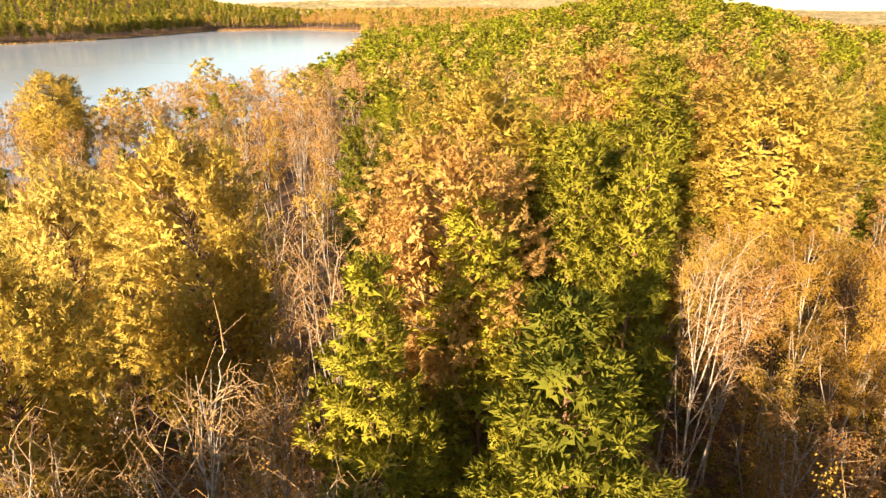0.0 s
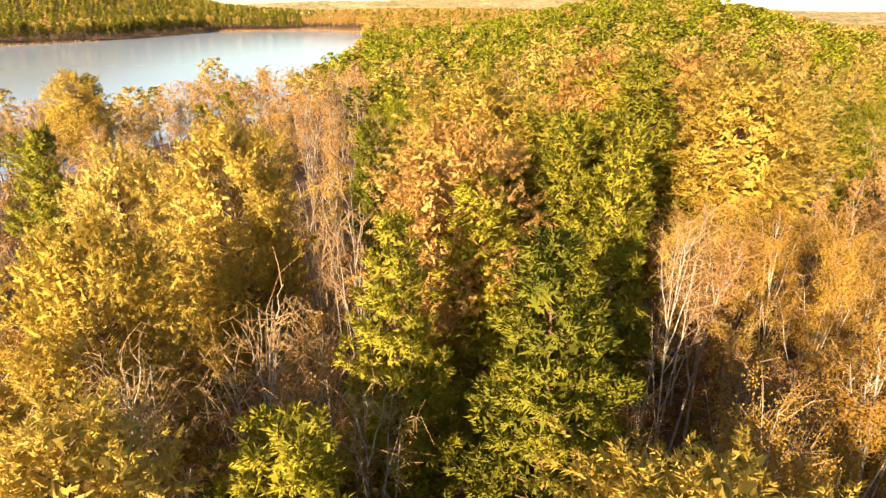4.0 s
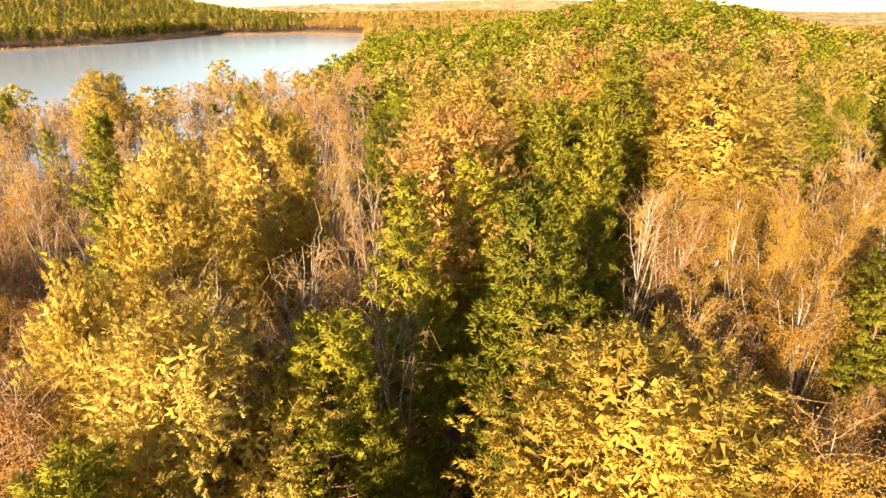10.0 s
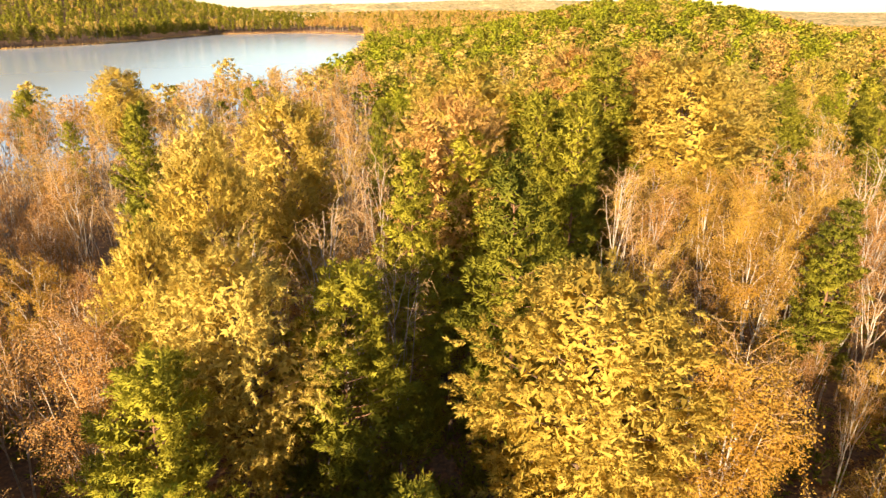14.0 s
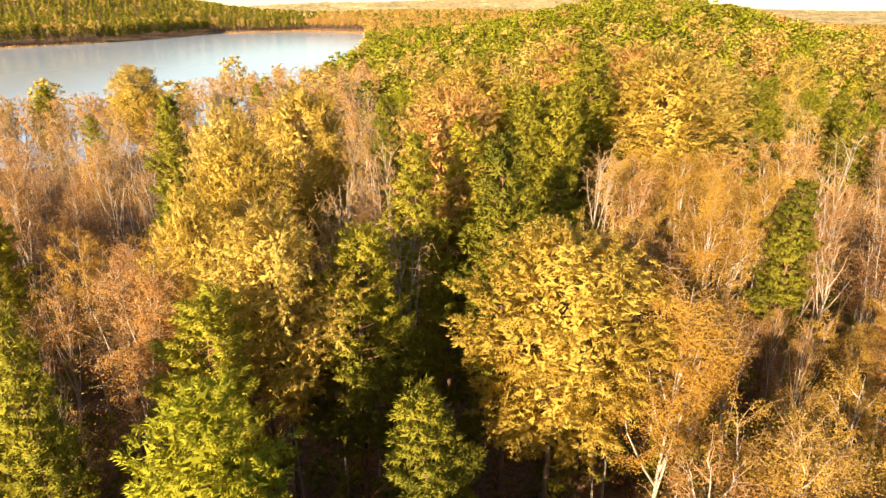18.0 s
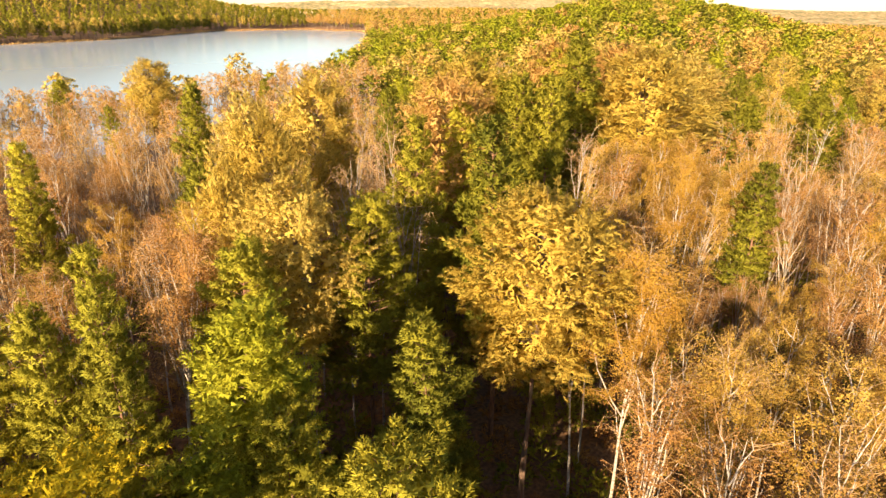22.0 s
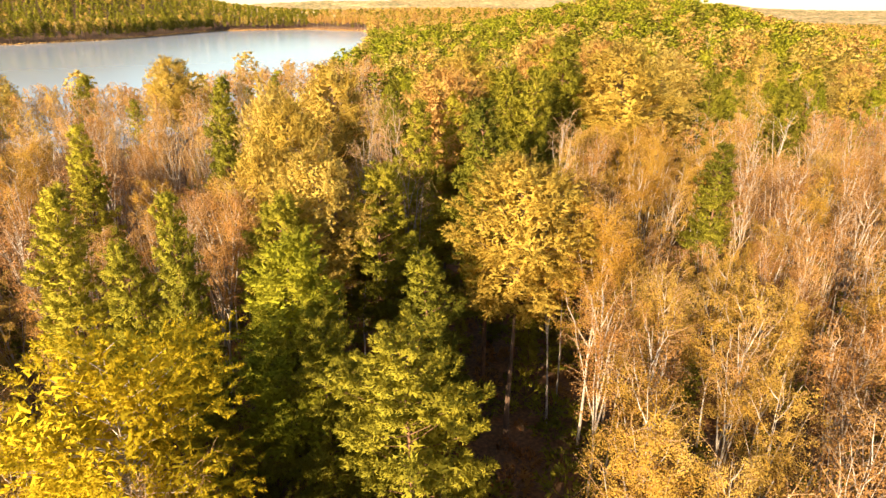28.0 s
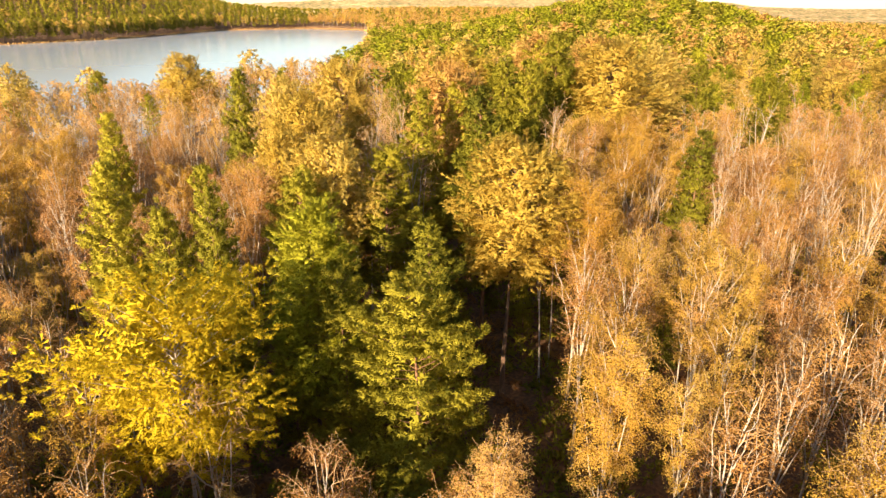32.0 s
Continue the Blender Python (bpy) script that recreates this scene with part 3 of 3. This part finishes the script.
def sown(rng, x0, x1, y0, y1, gap, inside):
    """Places strewn at random, none nearer to another than gap."""
    got, cell = [], {}
    for gx_, gy_ in TAKEN:
        cell.setdefault((int(gx_ // gap), int(gy_ // gap)), []).append((gx_, gy_))
    n = int((x1 - x0) * (y1 - y0) / gap ** 2 * 4)
    px, py = rng.uniform(x0, x1, n), rng.uniform(y0, y1, n)
    ok = inside(px, py)
    for x, y in zip(px[ok].tolist(), py[ok].tolist()):
        i, j = int(x // gap), int(y // gap)
        if any((x - a) ** 2 + (y - b) ** 2 < gap * gap for p in (-1, 0, 1) for q in (-1, 0, 1) for a, b in cell.get((i + p, j + q), ())):
            continue
        cell.setdefault((i, j), []).append((x, y))
        got.append((x, y))
    return got


def mix_at(x, y):
    """Which kinds grow where, as weights."""
    if y < 60:
        if -6 < x < 13 and 8 < y < 36:
            return {"pine": 0.12, "pine_low": 0.83, "rust": 0.05}
        if -12 < x < 1.8 and -16 < y < 8:
            return {"pine_low": 1.0}
        if x >= 1:
            return {"rust": 0.68, "birch": 0.28, "pine_low": 0.04}
        return {"rust": 0.82, "birch": 0.13, "pine_low": 0.05}
    if x < -0.12 * y:
        return {"rust": 0.80, "birch": 0.12, "pine": 0.05, "larch": 0.03}
    # the olive share stands in for pines that the sun brightens
    return {"pine": 0.34, "olive": 0.32, "larch": 0.13, "peach": 0.04, "birch": 0.06, "rust": 0.11}


def pick(rng, weights):
    r, acc = rng.random() * sum(weights.values()), 0
    for k, w in weights.items():
        acc += w
        if r < acc:
            return k
    return k


TALL = {"pine": (15, 19), "pine_low": (5, 10), "larch": (18, 23), "peach": (18, 22), "birch": (15, 19), "rust": (14.5, 19), "olive": (16, 19), "lemon": (17, 20), "bare": (15, 19)}
VARIANTS = {"pine": 3, "larch": 2, "birch": 3, "rust": 4, "bare": 2}


def in_view(x, y):
    return abs(x) < 0.74 * (y + 44) + 8


def sight_cap(x, y):
    """How high a tree may stand here without hiding one of the trees that stand out behind it."""
    cap = 99.0
    for kind, hx, hy, top, width, _ in HEROES:
        if not hy - 16 < y < hy - 0.8:
            continue
        if kind == "birch":
            continue
        foot = top - (9.5 if kind in ("pine", "olive") else 8.5)
        for eye_y in (-10.0, -22.0, -36.0):
            if y < eye_y + 8 or hy - eye_y > 80:
                continue
            f = (y - eye_y) / (hy - eye_y)
            if abs(x - hx * f) < 0.8 + 1.5 * width * f:
                cap = min(cap, 29.7 + (foot - 29.7) * f)
    return cap


# near trees
count = {}
OVERFLOW = {}
near_places = sorted(sown(rng, -75, 75, -29, 46, 3.05, in_view), key=lambda p: p[1])
for x, y in near_places:
    kind = pick(rng, mix_at(x, y))
    lo, hi = TALL[kind]
    top = float(ground_z(x, y)) + rng.uniform(lo, hi)
    if -29 < y < 4:
        top = min(top, (17.5 if x > 4 else 16.0) + rng.uniform(-2.5, 0))
    if -29 < y < -8 and abs(x + 1) < 9:
        top = min(top, max(6.0, 29.0 - 0.84 * (y + 41.2)))
    if 1.6 < x < 7.6 and -15 < y < 6.5:
        continue
    top = min(top, sight_cap(x, y))
    if top < float(ground_z(x, y)) + 3.5:
        continue
    if top < 10 and kind in ("rust", "birch", "pine"):
        kind = "pine_low" if rng.random() < 0.6 else "rust"
    TAKEN.append((x, y))
    count[kind] = count.get(kind, 0) + 1
    if kind in ("rust", "birch") and count.get("rust", 0) + count.get("birch", 0) > 285:
        OVERFLOW.setdefault(kind, []).append((x, y))
        continue
    plant(kind, x, y, top, rng.uniform(0.95, 1.35), int(rng.integers(VARIANTS.get(kind, 1))), 1.0 if kind in ("larch", "pine") else 0.7, rng.uniform(0, 6.28))

# trees further off
for x, y in sown(rng, -110, 110, 46, 95, 3.5, lambda x, y: in_view(x, y) & (lake_distance(x, y) > 3)):
    kind = pick(rng, mix_at(x, y))
    lo, hi = TALL[kind]
    TAKEN.append((x, y))
    if kind in ("rust", "birch"):
        OVERFLOW.setdefault(kind, []).append((x, y))
        continue
    plant(kind, x, y, float(ground_z(x, y)) + rng.uniform(lo, hi) * 0.95, rng.uniform(0.85, 1.2), int(rng.integers(VARIANTS.get(kind, 1))), 0.5, rng.uniform(0, 6.28))


# ---- woods in which trees can no longer be counted ----
def far_model(kind, seed, detail):
    parts = model(kind, seed, detail)
    wood, leaf = Geo(), Geo()
    for g in (parts[0], *((parts[2],) if len(parts) == 4 and detail > 0.3 else ())):
        if g.v:
            wood.add(*g.arrays())
    if parts[-1].v:
        leaf.add(*parts[-1].arrays())
    return wood.arrays(), leaf.arrays()


def woods(name, label, kind, places, detail, lo, hi, wide=1.0):
    """One mesh of many trees of a kind."""
    if not len(places):
        return
    models = [far_model(kind, s, detail) for s in range(3)]
    Vs, Ts, Is, Ns, n = [], [], [], [], 0
    for x, y in places:
        W, Lf = models[int(rng.integers(3))]
        h = rng.uniform(lo, hi) / 20
        a = rng.uniform(0, 6.28)
        R = np.array(((math.cos(a), -math.sin(a), 0), (math.sin(a), math.cos(a), 0), (0, 0, 1))) * (h * wide, h * wide, h)
        o = np.array((x, y, float(ground_z(x, y))))
        for i, (v, t, nv) in enumerate((W, Lf)):
            Vs.append(v @ R.T + o)
            Ns.append(nv @ R.T)
            Ts.append(t + n)
            Is.append(np.full(len(t), i))
            n += len(v)
    me = mesh_of(name, np.concatenate(Vs), np.concatenate(Ts), [WOOD.get(kind, M_BARK_W), LEAF[kind]], np.concatenate(Is), units(np.concatenate(Ns)))
    tagged(new(name, me), label, "forest", "", "stuff")


def sort_kinds(places, mixer):
    by = {}
    for x, y in places:
        by.setdefault(pick(rng, mixer(x, y)), []).append((x, y))
    return by


NAMES = {"pine": ("pine_woods", "green pines crowding a forested slope"), "larch": ("larch_woods", "golden larches scattered through the forest"),
         "peach": ("peach_larch_woods", "pale orange larches scattered through the forest"), "birch": ("birch_woods", "golden birches along the lake and slope"),
         # olive trees take the place of sunlit pines; their colour holds the light
         "olive": ("turning_larch_woods", "larches turning from green to yellow on the slope"),
         "rust": ("bare_birch_woods", "nearly leafless rusty birches with white stems")}
for kind, places in OVERFLOW.items():
    woods(*NAMES[kind], kind, places, 0.5, TALL[kind][0], TALL[kind][1] - 1, 1.05)
# unseen forest added beside and behind the camera's way, to shade what lies before it
beside = sown(rng, -120, 60, -130, 45, 3.3, lambda x, y: (~in_view(x, y) | (y < -29)) & ((np.abs(x) > 16) | (y < -38)))
for kind, places in sort_kinds(beside, lambda x, y: {"pine": 0.6, "rust": 0.2, "birch": 0.2}).items():
    woods(*NAMES[kind], kind, places, 0.2, 16, 20, 1.3)
# unseen taller pines, added on the sun's side to darken the lower trees
tall = sown(rng, -46, -20, -50, -10, 4.6, lambda x, y: -x > 0.70 * (np.maximum(y + 41.2, 0) * 0.934 + 3.5) + 4.0)
woods("pine_woods", "tall green pines beside the birches", "pine", tall, 0.25, 17, 20, 1.1)
TAKEN.clear()
far = sown(rng, -130, 180, 95, 190, 4.8, lambda x, y: in_view(x, y) & (lake_distance(x, y) > 2))
for kind, places in sort_kinds(far, mix_at).items():
    woods(*NAMES[kind], kind, places, 0.25 if kind in WOOD else 0.35, TALL[kind][0] * 0.92, TALL[kind][1] * 0.88, 1.35)
far = sown(rng, -60, 420, 190, 560, 5.8, lambda x, y: in_view(x, y) & (lake_distance(x, y) > 2) & (x > -0.2 * y))
for kind, places in sort_kinds(far, lambda x, y: {"pine": 0.34, "olive": 0.50, "larch": 0.10, "peach": 0.02, "birch": 0.04}).items():
    woods(*NAMES[kind], kind, places, 0.2, 13, 16, 1.75)
shore = sown(rng, -560, 60, 380, 1000, 3.6, lambda x, y: in_view(x, y) & (np.abs(lake_distance(x, y) - 4.6) < 4.3) & ((y > 600) | (x < -250)))
for kind, places in sort_kinds(shore, lambda x, y: {"pine": 0.7, "larch": 0.12, "birch": 0.18} if x < -200 else {"pine": 0.1, "peach": 0.4, "birch": 0.5}).items():
    woods(*NAMES[kind], kind, places, 0.2, 14, 22, 1.0)
far = sown(rng, -720, 800, 470, 1180, 7.6, lambda x, y: in_view(x, y) & (np.abs(lake_distance(x, y) - 401) < 399) & ((y > 560) | (x < -250)))
for kind, places in sort_kinds(far, lambda x, y: {"pine": 0.86, "larch": 0.08, "birch": 0.06} if x < -200 else {"pine": 0.2, "larch": 0.2, "peach": 0.3, "birch": 0.3}).items():
    woods(*NAMES[kind], kind, places, 0.2 if kind == "pine" else 0.1, 14, 19, 1.3)


# ---- undergrowth ----
def bush(seed):
    r = np.random.default_rng(seed)
    g = Geo()
    n = 26
    a, rad, z = r.uniform(0, 6.28, n), np.sqrt(r.random(n)) * 0.9, r.uniform(0.2, 1.0, n)
    C = np.stack([rad * np.cos(a), rad * np.sin(a), z * (1.1 - 0.5 * rad)], 1)
    g.brushes(r, C * 0.8, C * 1.1, units(C + (0, 0, 0.2)), 9, 0.12, 0.24, 0.1)
    for i in range(4):
        g.tube([(0, 0, -0.1), C[i] * 0.6, C[i]], [0.02, 0.015, 0.008], 3)
    return g.arrays()


def undergrowth(name, label, material, places, lo, hi):
    models = [bush(s) for s in range(4)]
    Vs, Ts, Ns, n = [], [], [], 0
    for x, y in places:
        v, t, nv = models[int(rng.integers(4))]
        a, h = rng.uniform(0, 6.28), rng.uniform(lo, hi)
        R = np.array(((math.cos(a), -math.sin(a), 0), (math.sin(a), math.cos(a), 0), (0, 0, 1))) * h
        Vs.append(v @ R.T + (x, y, float(ground_z(x, y))))
        Ns.append(nv @ R.T)
        Ts.append(t + n)
        n += len(v)
    tagged(new(name, mesh_of(name, np.concatenate(Vs), np.concatenate(Ts), [material], None, units(np.concatenate(Ns)))), label, "undergrowth", "", "stuff")


TAKEN.clear()
low = sown(rng, -70, 70, -20, 50, 1.9, in_view)
undergrowth("rusty_undergrowth", "low rusty brown bushes on the forest floor", M_RUST, [p for i, p in enumerate(low) if i % 2], 0.5, 1.5)
undergrowth("green_undergrowth", "low dark green bushes and saplings on the forest floor", M_PINE, [p for i, p in enumerate(low) if i % 2 == 0], 0.6, 2.2)

# pale reeds along the far shore
TAKEN.clear()
reed_at = np.array(sown(rng, -560, 60, 380, 1000, 1.6, lambda x, y: in_view(x, y) & (np.abs(lake_distance(x, y) - 0.4) < 1.2) & ((y > 560) | (x < -250))))
reeds = Geo()
foot = np.column_stack([reed_at, np.maximum(ground_z(reed_at[:, 0], reed_at[:, 1]), LAKE_Z) - 0.1])
reeds.fill(rng, foot + (0, 0, 0.6), np.tile((0.0, -0.8, 0.6), (len(foot), 1)), 5, 1.4, 0.5)
V, T, N = reeds.arrays()
tagged(new("reed_bed", mesh_of("reed_bed", V, T, [M_PEACH], None, N)), "pale dry reeds along the lake shore", "reeds", "", "stuff")
